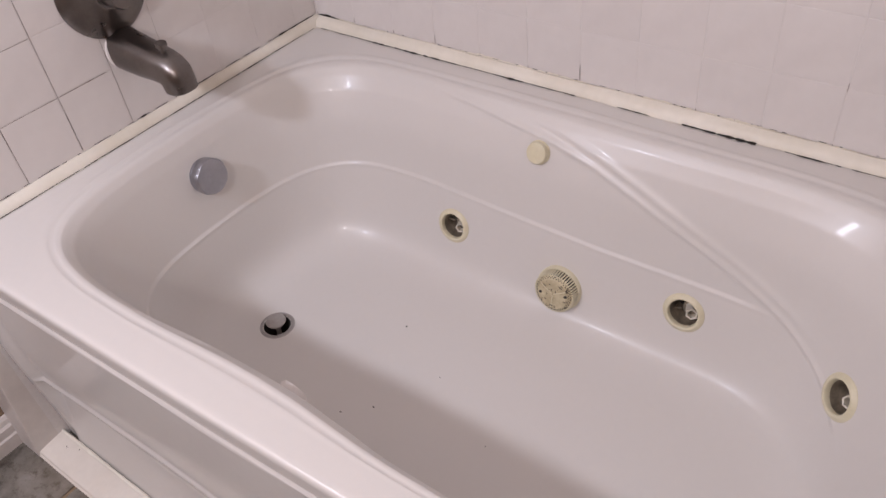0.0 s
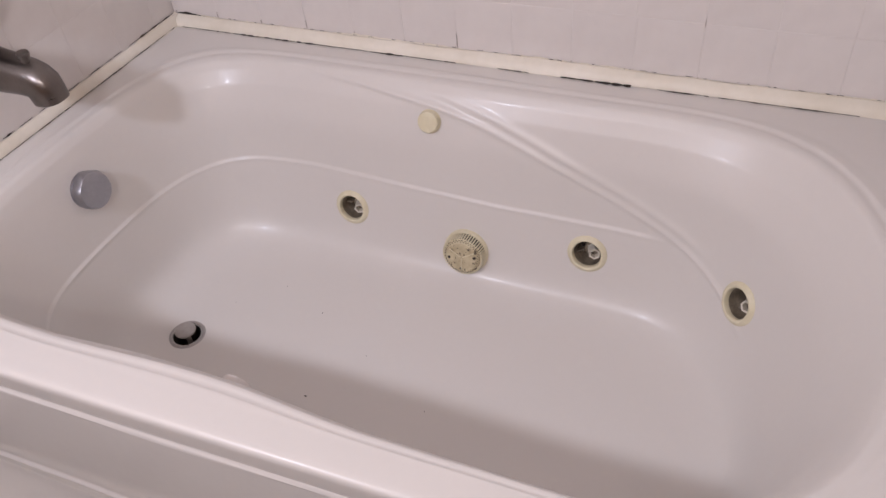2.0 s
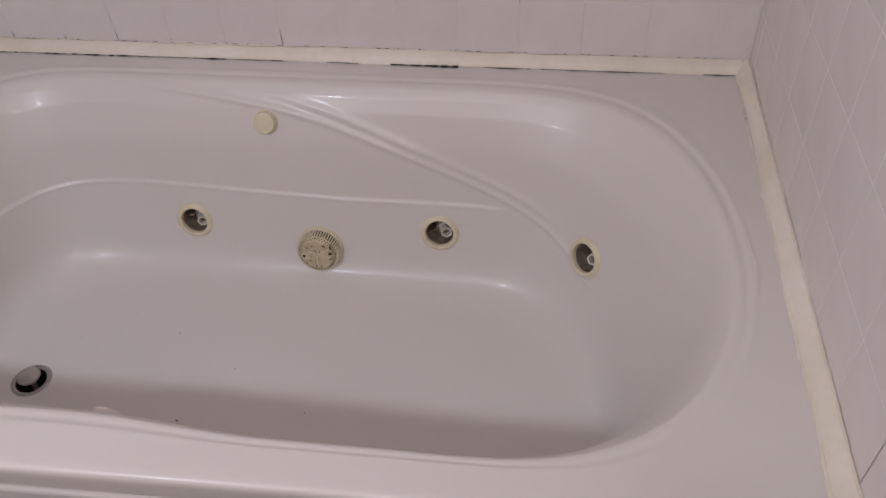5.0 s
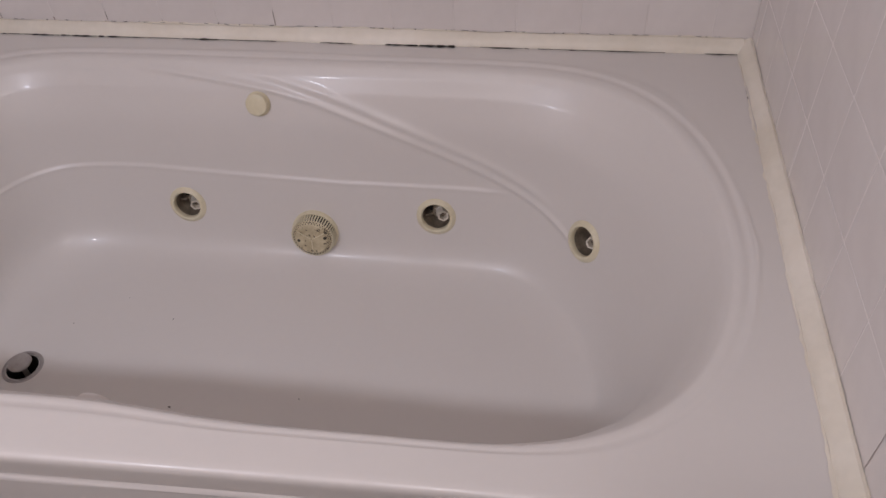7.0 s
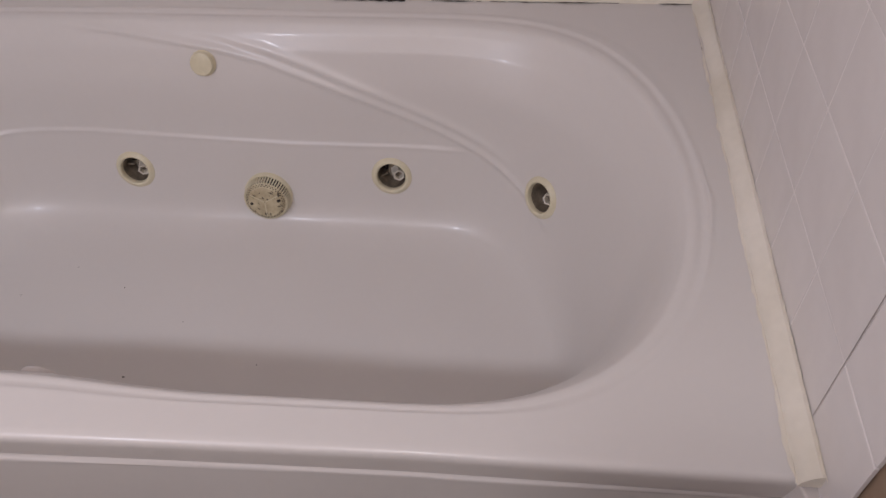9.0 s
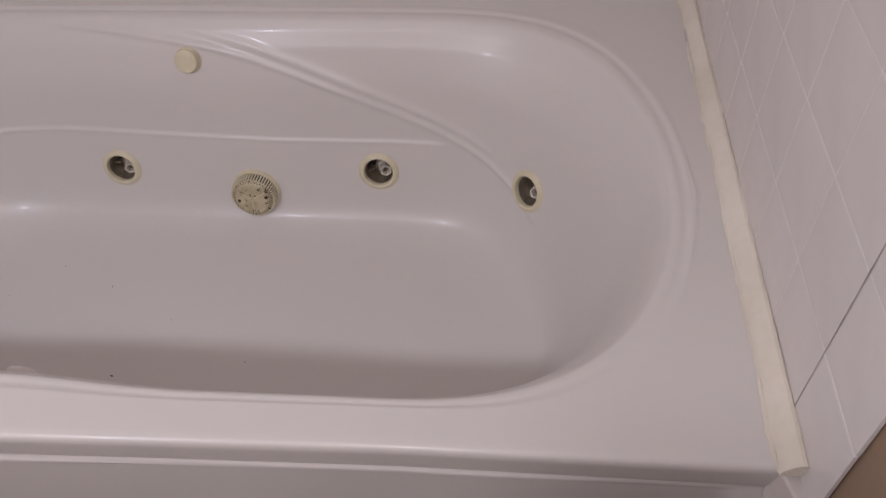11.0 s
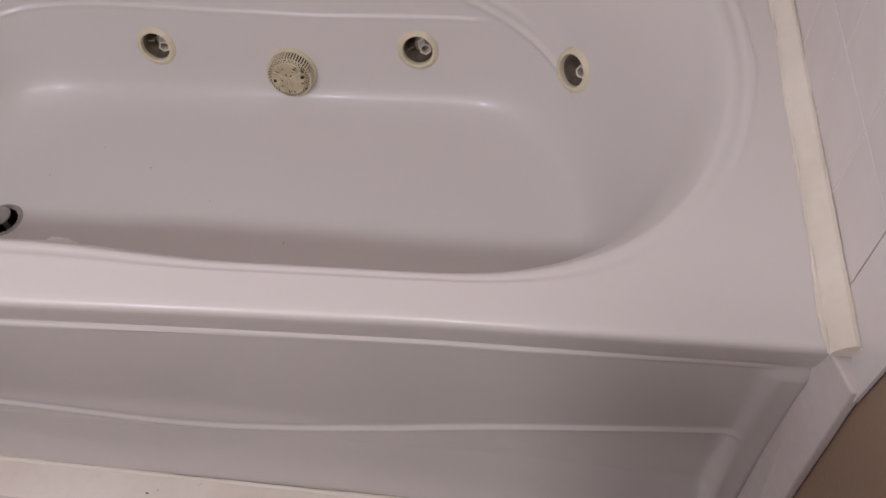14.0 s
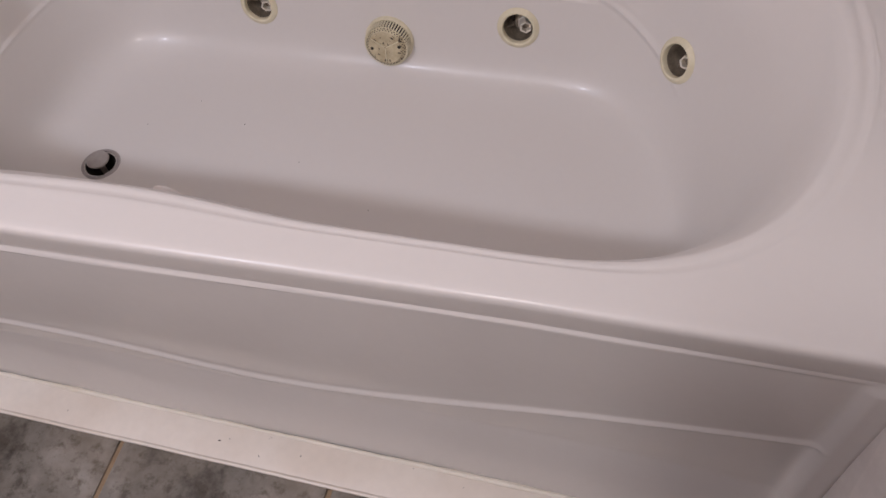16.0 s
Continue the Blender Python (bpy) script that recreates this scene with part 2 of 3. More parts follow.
# basin: height, x0, x1, y0, y1, corner radii at the drain end and at the head end
LEVELS = np.array([
    (0.5, 0.043, 1.434, 0.052, 0.808, 0.169, 0.221, 0.238, 0.345),
    (0.4974, 0.052, 1.424, 0.057, 0.799, 0.166, 0.218, 0.237, 0.34),
    (0.4986, 0.062, 1.415, 0.062, 0.79, 0.162, 0.214, 0.233, 0.335),
    (0.4955, 0.070, 1.406, 0.068, 0.781, 0.161, 0.21, 0.232, 0.33),
    (0.481, 0.079, 1.396, 0.079, 0.769, 0.159, 0.203, 0.228, 0.32),
    (0.455, 0.086, 1.384, 0.0885, 0.753, 0.1596, 0.2064, 0.24, 0.315),
    (0.4, 0.096, 1.362, 0.102, 0.73, 0.1596, 0.2021, 0.245, 0.31),
    (0.305, 0.11, 1.33, 0.124, 0.712, 0.1596, 0.1978, 0.22, 0.28),
    (0.22, 0.12, 1.302, 0.138, 0.692, 0.1596, 0.1978, 0.2, 0.26),
    (0.16, 0.13, 1.282, 0.15, 0.672, 0.1596, 0.1978, 0.2, 0.26),
    (0.132, 0.15, 1.262, 0.168, 0.65, 0.19, 0.22, 0.2, 0.25),
    (0.124, 0.185, 1.23, 0.2, 0.618, 0.17, 0.18, 0.19, 0.2),
    (0.121, 0.235, 1.185, 0.25, 0.568, 0.13, 0.13, 0.14, 0.14),
    (0.119, 0.32, 1.11, 0.33, 0.488, 0.07, 0.07, 0.07, 0.07),
])
RIDGE_X = [0.20, 0.36, 0.478, 0.584, 0.667, 0.75, 0.831, 0.911, 0.992, 1.072, 1.123, 1.155, 1.197, 1.24]
RIDGE_Z = [0.498, 0.492, 0.483, 0.470, 0.459, 0.440, 0.413, 0.383, 0.351, 0.318, 0.296, 0.280, 0.256, 0.225]


def build_basin():
    # walk down the profile by its own length, then round it off
    d = np.r_[0, np.cumsum(np.hypot(np.diff(LEVELS[:, 0]), np.diff(LEVELS[:, 4])))]
    s = np.linspace(0, d[-1], 330)
    prof = np.stack([np.interp(s, d, LEVELS[:, k]) for k in range(9)], 1)

    def soften(p, width):
        k = np.hanning(width + 2)[1:-1]
        k /= k.sum()
        pad = np.concatenate([np.repeat(p[:1], width // 2, 0), p, np.repeat(p[-1:], width // 2, 0)])
        return np.stack([np.convolve(pad[:, c], k, "valid") for c in range(9)], 1)

    deep_part = smooth_step(0.05, 0.12, s)[:, None]
    foot = smooth_step(0.22, 0.32, s)[:, None]
    prof = soften(prof, 7) * (1 - deep_part) + (soften(prof, 37) * (1 - foot) + soften(prof, 95) * foot) * deep_part
    rings = []
    # outer edge, rolled over at the front, and the deck
    for z, off in ((0.447, 0.0085), (0.453, 0.0058), (0.460, 0.0040), (0.468, 0.0028), (0.478, 0.0016), (0.488, 0.0004), (0.4945, 0.0007), (0.4982, 0.0030), (0.4996, 0.0070), (0.5, 0.012)):
        rings.append((z, outline(XL + 0.002 + off, XR - 0.003 - off, off, YB - 0.003 - off, (0.004, 0.004), (0.004, 0.004))))
    first = outline(*prof[0, 1:5], prof[0, 5:7], prof[0, 7:9], 0.79, 97)
    rim = rings[-1][1]
    for f in np.linspace(0.05, 0.97, 24):
        rings.append((RIM, rim + (first - rim) * f))
    for row in prof:
        rings.append((row[0], outline(*row[1:5], row[5:7], row[7:9], 0.79, 97)))
    nz, n = len(rings), len(first)
    P = np.zeros((nz, n, 3))
    for i, (z, o) in enumerate(rings):
        P[i, :, :2], P[i, :, 2] = o, z
    # inward direction of each outline
    t = np.roll(P[..., :2], -1, 1) - np.roll(P[..., :2], 1, 1)
    t /= np.linalg.norm(t, axis=2, keepdims=True) + 1e-9
    inward = np.stack([-t[..., 1], t[..., 0]], 2)
    X, Y, Z = P[..., 0], P[..., 1], P[..., 2]
    wall = smooth_step(0.135, 0.16, Z) * (np.arange(nz) >= 34)[:, None]
    # moulded line round the drain end and the sides
    line_z = np.interp(X, [0.1, 0.25, 0.4, 0.565, 0.78, 1.1], [0.304, 0.308, 0.308, 0.301, 0.294, 0.296])
    stop = smooth_step(1.11, 1.05, X)
    P[..., :2] += inward * (wall * stop * 0.0023 * smooth_step(0.0045, -0.0045, Z - line_z) * smooth_step(0.16, 0.24, Z))[..., None]
    P[..., :2] += inward * (wall * stop * 0.0012 * np.exp(-((Z - line_z + 0.002) / 0.004) ** 2))[..., None]
    # slanting armrest roll on both long sides: recess above it, two soft beads on its edge
    rz = np.interp(X, RIDGE_X, RIDGE_Z)
    slope = np.interp(X, RIDGE_X, np.abs(np.gradient(RIDGE_Z, RIDGE_X)))
    dist = (Z - rz) / np.sqrt(1 + slope ** 2)
    inside = (np.arange(nz) >= 34)[:, None] * smooth_step(0.30, 0.50, X) * smooth_step(1.27, 1.20, X) * (np.abs(inward[..., 1]) > 0.3)
    deep = 0.0022 * smooth_step(0.010, 0.050, dist) * smooth_step(0.501, 0.460, Z) * smooth_step(0.70, 1.05, X)
    fade = smooth_step(1.30, 1.12, X)
    P[..., :2] -= inward * (inside * deep * fade)[..., None]
    P[..., :2] += inward * (inside * (0.0034 * np.exp(-(dist / 0.0055) ** 2) + 0.0026 * np.exp(-((dist - 0.0185) / 0.0065) ** 2) * smooth_step(1.19, 1.13, X) * smooth_step(0.56, 0.84, X)))[..., None]
    # the opening is a little wider towards the front beyond the armrest
    front = P[..., 1].copy()
    P[..., 1] -= 0.008 * smooth_step(0.62, 0.86, X) * smooth_step(1.52, 1.40, X) * smooth_step(0.02, 0.075, front) * smooth_step(0.36, 0.16, front) * smooth_step(0.2, 0.4, Z)
    P[..., 1] += (0.0085 * smooth_step(0.38, 0.62, X) * smooth_step(0.88, 0.68, X) + 0.003 * smooth_step(0.70, 0.86, X) * smooth_step(1.15, 1.0, X)) * smooth_step(0.035, 0.065, front) * smooth_step(0.36, 0.16, front) * smooth_step(0.3, 0.45, Z)
    # raised bead round the opening
    from_rim = np.full((nz, n), 9.0)
    for i in range(nz):
        if abs(rings[i][0] - RIM) < 0.003 and i >= 10:
            from_rim[i] = np.linalg.norm(P[i, :, :2] - first, axis=1)
    front = smooth_step(0.2, 0.8, inward[..., 1])
    P[..., 2] += (1 - 0.85 * front) * 0.0016 * np.exp(-((from_rim - 0.003) / 0.005) ** 2)
    lip = front * (np.arange(nz) >= 34)[:, None] * (Z > 0.4945)
    P[..., 2] += 0.25 * lip * (RIM - 0.0006 - Z) * (Z < RIM - 0.0006) * smooth_step(0.4945, 0.4965, Z)
    P[..., 1] += np.interp(P[..., 0], FRONT_X, FRONT_Y) * (0.6 * smooth_step(0.08, 0.02, P[..., 1]) + 0.4 * smooth_step(0.34, 0.10, P[..., 1])) * smooth_step(0.15, 0.40, Z)
    # floor falls gently to the drain
    P[..., 2] += smooth_step(0.15, 0.125, Z) * 0.006 * (X - 0.25)
    return P


BASIN = build_basin()


def on_basin(x, y, z):
    """The nearest place on the basin and its normal, pointing into the tub."""
    d = np.linalg.norm(BASIN - np.array((x, y, z)), axis=2)
    i, j = np.unravel_index(np.argmin(d), d.shape)
    i = min(max(i, 2), BASIN.shape[0] - 3)
    n = BASIN.shape[1]
    a = BASIN[i + 2, j] - BASIN[i - 2, j]
    b = BASIN[i, (j + 2) % n] - BASIN[i, (j - 2) % n]
    normal = Vector(np.cross(b, a)).normalized()
    if normal.dot(Vector((0.75, 0.40, 0.9)) - Vector(BASIN[i, j])) < 0:
        normal = -normal
    near = BASIN.reshape(-1, 3)[(d < 0.042).ravel()]
    mid = near.mean(0)
    flat = Vector(np.linalg.svd((near - mid)[::5], full_matrices=False)[2][2])
    normal = flat if flat.dot(normal) > 0 else -flat
    p = Vector((x, y, z))
    proud = np.percentile((near - np.array(p)) @ np.array(normal), 80)
    return p + normal * proud, normal


def seat(p, normal):
    """A pose at p with z along the normal and x level."""
    x = Vector((0, 0, 1)).cross(normal)
    x = x.normalized() if x.length > 0.1 else Vector((1, 0, 0))
    y = normal.cross(x)
    return Matrix.Translation(p) @ Matrix((x, y, normal)).transposed().to_4x4()


JETS = [(0.468, 0.690, 0.230), (0.960, 0.691, 0.236), (1.247, 0.636, 0.257)]
DRAIN = (0.2535, 0.355, 0.12)
tub = thing("bathtub", (0, 0, 0), "white acrylic whirlpool bathtub with moulded armrests, built into a tiled alcove", "bathtub")


def build_shell():
    nz, n = BASIN.shape[:2]
    holes = [(Vector(p), 0.032) for p in (on_basin(*j)[0] for j in JETS)] + [(on_basin(*DRAIN)[0], 0.029)]
    keep = np.ones((nz, n), bool)
    for c, r in holes:
        keep &= np.linalg.norm(BASIN - np.array(c), axis=2) > r
    faces = []
    for i in range(nz - 1):
        for j in range(n):
            q = (j + 1) % n
            if keep[i, j] or keep[i, q] or keep[i + 1, j] or keep[i + 1, q]:
                faces.append((i * n + j, i * n + q, (i + 1) * n + q, (i + 1) * n + j))
    faces.append(tuple((nz - 1) * n + j for j in range(n)))
    finish("basin", BASIN.reshape(-1, 3), faces, ACRYLIC, tub, "glossy white basin and deck")


build_shell()


def build_apron():
    xs, zs = np.linspace(-0.010, 1.470, 180), np.linspace(0.0, 0.463, 160)
    X, Z = np.meshgrid(xs, zs, indexing="ij")
    ridge = np.interp(X, [0, 0.19, 0.36, 0.46, 0.55, 0.64, 0.72, 0.80, 0.89, 1.036, 1.186, 1.341, 1.47], [0.19, 0.208, 0.210, 0.205, 0.193, 0.178, 0.170, 0.172, 0.183, 0.209, 0.240, 0.270, 0.292])
    crease = np.minimum(ridge - 0.012, np.interp(X, [0, 0.5, 0.7, 0.9, 1.19, 1.335, 1.435], [0.155, 0.155, 0.145, 0.15, 0.155, 0.14, 0.125]))
    y = np.full(X.shape, 0.006)
    y += 0.003 * smooth_step(0.0, -0.02, Z - ridge)
    below = np.clip((crease - Z) / crease, 0, 1)
    flare = np.where(below < 0.08, below * below / 0.16, below - 0.04) / 0.96
    y -= 0.036 * flare
    y -= 0.0058 * (1 - 0.35 * smooth_step(1.0, 1.4, X)) * np.exp(-((Z - ridge) / 0.0048) ** 2)           # moulded ridge
    border = np.maximum(smooth_step(1.424, 1.438, X), smooth_step(0.040, 0.020, X))
    y = y * (1 - border) + border * (0.006 - (0.006 + 0.016 * smooth_step(0.45, 0.0, Z)) * smooth_step(0.452, 0.430, Z))
    y -= 0.0056 * (1 - 0.75 * smooth_step(1.15, 1.40, X)) * (1 - border) * np.exp(-((Z - np.interp(X, [0, 0.6, 1.0, 1.47], [0.440, 0.445, 0.4490, 0.4485])) / 0.0029) ** 2)          # bead under the rim
    # gentle waviness of thin acrylic
    y += 0.0012 * np.sin(X * 9 + Z * 5) * np.sin(Z * 11 + 1)
    n = len(zs)
    y += np.interp(X, FRONT_X, FRONT_Y) * smooth_step(0.0, 0.30, Z)
    verts = np.stack([X, y, Z], 2).reshape(-1, 3)
    faces = [(i * n + j, (i + 1) * n + j, (i + 1) * n + j + 1, i * n + j + 1) for i in range(len(xs) - 1) for j in range(n - 1)]
    ob = finish("apron", verts, faces, APRON, tub, "slightly soiled white front panel with moulded ridge")
    s = ob.modifiers.new("thickness", "SOLIDIFY")
    s.thickness, s.offset = 0.004, -1


build_apron()


def jet(place, turn, yaw):
    p, normal = on_basin(*place)
    normal = (Matrix.Rotation(radians(yaw), 3, "Z") @ normal).normalized()
    ob = thing("whirlpool_jet", seat(p, normal), "yellowed ivory whirlpool jet set in the tub wall", "whirlpool jet", "jets on the back wall of the tub")
    lathe("flange", [(0.0262, -0.004), (0.0258, 0.002), (0.0272, 0.0055), (0.0300, 0.0062), (0.0340, 0.0042), (0.0372, 0.0008), (0.0372, -0.003)], IVORY, ob)
    # shade of the recess is in the cup's dark colour
    cup = lathe("cup", [(0.0264, 0.000), (0.0262, -0.012), (0.0255, -0.030), (0.022, -0.040), (0.0, -0.042)], SHADED_CUP, ob, "grey-brown recessed cup, coloured darker for the shade inside")
    lathe("throat", [(0.0, -0.0335), (0.0150, -0.0340), (0.0165, -0.041)], DARK, cup, "dark opening", m=pose(-0.0085, 0.008, 0))
    m = pose(0.0060, -0.002, -0.032, 8, 12, turn)
    nozzle = lathe("nozzle", [(0.0150, -0.002), (0.0140, 0.006), (0.0122, 0.008), (0.0115, 0.025), (0.0105, 0.0268), (0.0078, 0.0258), (0.0068, 0.014)], NOZZLE, ob, "pale nozzle", steps=6, m=m, smooth=False)
    lathe("bore", [(0.0072, 0.015), (0.0, 0.0145)], SHADED_CUP, nozzle, "dark bore", steps=12, m=m)
    lathe("nozzle_collar", [(0.0175, -0.006), (0.0175, 0.002), (0.0145, 0.005), (0.0105, 0.005)], SHADED_CUP, nozzle, m=m, steps=24)
    for k in range(3):
        a = radians(120 * k + 50 + turn)
        bm = box_bm((0.012, -0.002, -0.040), (0.0255, 0.002, -0.020), 0.0006, 1)
        bm.transform(Matrix.Rotation(a, 4, "Z"))
        part("fin", bm, SHADED_CUP, cup)


for j, turn, yaw in zip(JETS, (10, 35, 75), (0, 0, -1)):
    jet(j, turn, yaw)


def suction():
    p, normal = on_basin(0.723, 0.680, 0.189)
    normal = (normal - Vector((0, 0, 0.17))).normalized()
    p = p + normal * 0.003
    ob = thing("suction_cover", seat(p, normal) @ Matrix.Diagonal((0.955, 0.955, 0.82, 1)), "soiled ivory round suction cover with slots and holes", "suction cover")
    lathe("rim", [(0.0475, -0.016), (0.048, 0.001), (0.0465, 0.003), (0.044, 0.003)], IVORY, ob)
    dome = lathe("dome", [(0.0385, 0.0190), (0.0400, 0.0215), (0.0385, 0.0240), (0.0355, 0.0258), (0.0325, 0.0288), (0.0310, 0.0282), (0.015, 0.0292), (0, 0.0295)], DIRTY_IVORY, ob, "speckled dirty face")
    lathe("slot_backing", [(0.0425, 0.000), (0.0395, 0.0215)], DARK, ob, "dark slots between the ribs")
    for k in range(50):
        a = 2 * math.pi * k / 50
        bm = box_bm((0.0, -0.0014, 0.0), (0.0040, 0.0014, 0.0225), 0.0006, 1)
        bm.transform(Matrix.Rotation(a, 4, "Z") @ pose(0.0425, 0, 0.001, 0, -8, 0))
        part("rib", bm, IVORY, ob)
    for ring, (r, h) in enumerate(((0.0378, 0.0248), (0.0350, 0.0262))):
        for k in range(36):
            a = 2 * math.pi * (k + 0.5 * ring) / 36
            lathe("hole", [(0, 0.0004), (0.0012, 0.0002), (0.0013, -0.0004)], DARK, dome, steps=8, m=pose(0, 0, 0, 0, 0, math.degrees(a)) @ pose(r, 0, h, 0, 35, 0))
    rnd = random.Random(4)
    for k in range(9):
        a, r = rnd.uniform(0.4, 2.9), rnd.uniform(0.008, 0.027)
        lathe("speck", [(0, 0.0004), (rnd.uniform(0.0007, 0.0015), 0.0)], DARK, dome, steps=7, m=pose(r * math.cos(a), r * math.sin(a), 0.0296 - 0.0010 * (r / 0.03)))
    for k in range(3):
        a = radians(120 * k + 30)
        bm = box_bm((0.002, -0.0009, 0.0275), (0.031, 0.0009, 0.0308), 0.0004, 1)
        bm.transform(Matrix.Rotation(a, 4, "Z"))
        part("spoke", bm, IVORY, dome)
        a = radians((190, 268, 8)[k])
        lathe("screw_hole", [(0, 0.0009), (0.0030, 0.0007), (0.0033, -0.0006)], DARK, dome, steps=12, m=pose(0.0275 * math.cos(a), 0.0275 * math.sin(a), 0.0288))


suction()


def air_button(place, label, mat=IVORY):
    p, normal = on_basin(*place)
    ob = thing("air_control", seat(p, normal), label, "air control", "air controls on the tub sides")
    lathe("collar", [(0.0215, -0.003), (0.0225, 0.002), (0.0215, 0.0035), (0.019, 0.0035)], mat, ob)
    lathe("cap", [(0.0205, 0.002), (0.0208, 0.010), (0.0190, 0.0132), (0.014, 0.0142), (0.0, 0.0145)], mat, ob)


air_button((0.642, 0.744, 0.436), "round cream air control knob on the tub's back wall")
air_button((0.640, 0.086, 0.430), "pale round air control knob under the tub's front rim", CAULK)


def overflow():
    p, normal = on_basin(0.094, 0.409, 0.408)
    ob = thing("overflow_knob", seat(p, normal), "dull grey chrome overflow knob on the drain end", "overflow")
    lathe("plate", [(0.034, -0.003), (0.034, 0.004), (0.031, 0.005)], CHROME, ob)
    prof = [(0.0325, 0.003), (0.0355, 0.007), (0.0360, 0.022), (0.0335, 0.0265), (0.029, 0.0275), (0.0, 0.0255)]
    knob = lathe("knob", prof, CHROME, ob, "dull chrome knob with finger notch", steps=48)
    for v in knob.data.vertices:
        a = math.atan2(v.co.y, v.co.x)
        r = math.hypot(v.co.x, v.co.y)
        if r > 0.03:
            k = 1 - 0.05 * math.exp(-((a - 2.3) / 0.25) ** 2) - 0.015 * (math.cos(6 * a) > 0.6)
            v.co.x, v.co.y = v.co.x * k, v.co.y * k


overflow()


def drain():
    p, normal = on_basin(*DRAIN)
    ob = thing("drain", seat(p, normal), "open dark tub drain with a dull metal pop-up stopper", "drain")
    lathe("flange", [(0.0272, -0.012), (0.0278, -0.002), (0.030, 0.0008), (0.0345, 0.0010), (0.0365, -0.0006), (0.0365, -0.004)], DRAIN_RING, ob, "worn grey drain ring")
    lathe("pipe", [(0.0276, -0.003), (0.0265, -0.02), (0.0255, -0.05), (0.0, -0.05)], DARK, ob, "dark drain pipe")
    lathe("stopper", [(0.005, -0.045), (0.005, 0.006), (0.0185, 0.0085), (0.0205, 0.0115), (0.0195, 0.0145), (0.014, 0.0158), (0.0, 0.0162)], STOPPER, ob, "dull metal stopper, popped up")


drain()


# ---- faucet on the tiled end wall ----
def tube(sections, steps=32, cap=True):
    """Sections: centre, x axis, y axis, half width, half height, squareness."""
    verts, faces = [], []
    for c, u, w, a, b, e in sections:
        for k in range(steps):
            t = 2 * math.pi * k / steps
            ct, st = math.cos(t), math.sin(t)
            p = Vector(c) + Vector(u) * (a * math.copysign(abs(ct) ** e, ct)) + Vector(w) * (b * math.copysign(abs(st) ** e, st))
            verts.append(p)
    for i in range(len(sections) - 1):
        for k in range(steps):
            q = (k + 1) % steps
            faces.append((i * steps + k, i * steps + q, (i + 1) * steps + q, (i + 1) * steps + k))
    if cap:
        faces.append(tuple(reversed(range(steps))))
        faces.append(tuple((len(sections) - 1) * steps + k for k in range(steps)))
    return verts, faces


def faucet():
    base = Vector((XL, 0.406, 0.655))
    ob = thing("tub_spout", base, "brushed nickel tub spout with diverter knob, caulked to the tiles", "tub spout")
    secs = []
    Y = (0, 1, 0)
    for x, z, a, b, tilt in ((0.0, 0, 0.032, 0.0355, 0), (0.010, 0, 0.032, 0.0355, 0), (0.05, -0.003, 0.0305, 0.0325, 0), (0.088, -0.006, 0.0285, 0.029, 0), (0.104, -0.009, 0.0277, 0.0282, 8),
                             (0.1125, -0.0128, 0.027, 0.0290, 32), (0.1180, -0.0195, 0.0264, 0.0280, 60), (0.1215, -0.030, 0.0257, 0.0248, 80), (0.1235, -0.049, 0.025, 0.0235, 85)):
        up = Vector((math.sin(radians(tilt)), 0, math.cos(radians(tilt))))
        secs.append(((x * 1.13, 0, z * 0.9 - 0.003 * min(1, x / 0.05)), Y, up, a * 1.03, b * (1.09 if tilt < 50 else 1.22), 0.82))
    v, f = tube(secs)
    body = finish("body", v, f, NICKEL, ob, "", True, 50)
    lathe("mouth", [(0, 0), (0.017, 0.0006)], DARK, body, m=pose(0.1396, 0, -0.0485, 175, 0, 0), steps=20)
    lathe("diverter_knob", [(0.0065, 0), (0.0065, 0.009), (0.0092, 0.0105), (0.0104, 0.0155), (0.0094, 0.0185), (0.005, 0.0178), (0, 0.0170)], NICKEL, ob, "small nickel pull knob", m=pose(0.121, 0, 0.0175, 0, 8, 0), steps=24)
    lathe("caulk_ring", [(0.030, 0.0), (0.0375, 0.0005), (0.0368, 0.0025), (0.030, 0.0035)], CAULK, ob, "white caulk ring", m=pose(0, 0, 0, 0, 90, 0))
    plate = Vector((XL, 0.405, 0.765))
    ob = thing("faucet_valve", plate, "dark brushed nickel round valve plate on white tiles", "faucet valve")
    lathe("escutcheon", [(0.0, 0.030), (0.030, 0.030), (0.034, 0.026), (0.058, 0.020), (0.078, 0.010), (0.085, 0.003), (0.085, 0.0)], NICKEL, ob, m=pose(0, 0, 0, 0, 90, 0), steps=56)
    hub = lathe("hub", [(0.026, 0.024), (0.026, 0.060), (0.023, 0.066), (0.0, 0.067)], NICKEL, ob, m=pose(0, 0, 0, 0, 90, 0))
    v, f = tube([((0.055, 0, 0), (0, 1, 0), (1, 0, 0), 0.011, 0.008, 0.9), ((0.060, 0.004, 0.035), (0, 1, 0), (1, 0, 0), 0.010, 0.007, 0.9), ((0.066, 0.006, 0.075), (0, 1, 0), (1, 0, 0), 0.009, 0.006, 0.9)], 20)
    finish("lever", v, f, NICKEL, hub)


faucet()

# ---- trim round the tub ----
WIDE = [(0.0, 0.0), (0.0, 0.019), (0.004, 0.0195), (0.0120, 0.0150), (0.0190, 0.0070), (0.0210, 0.0)]
COVE = [(0.0, 0.0), (0.0, 0.019), (0.004, 0.0195), (0.0095, 0.0150), (0.0140, 0.0075), (0.0155, 0.0), ]


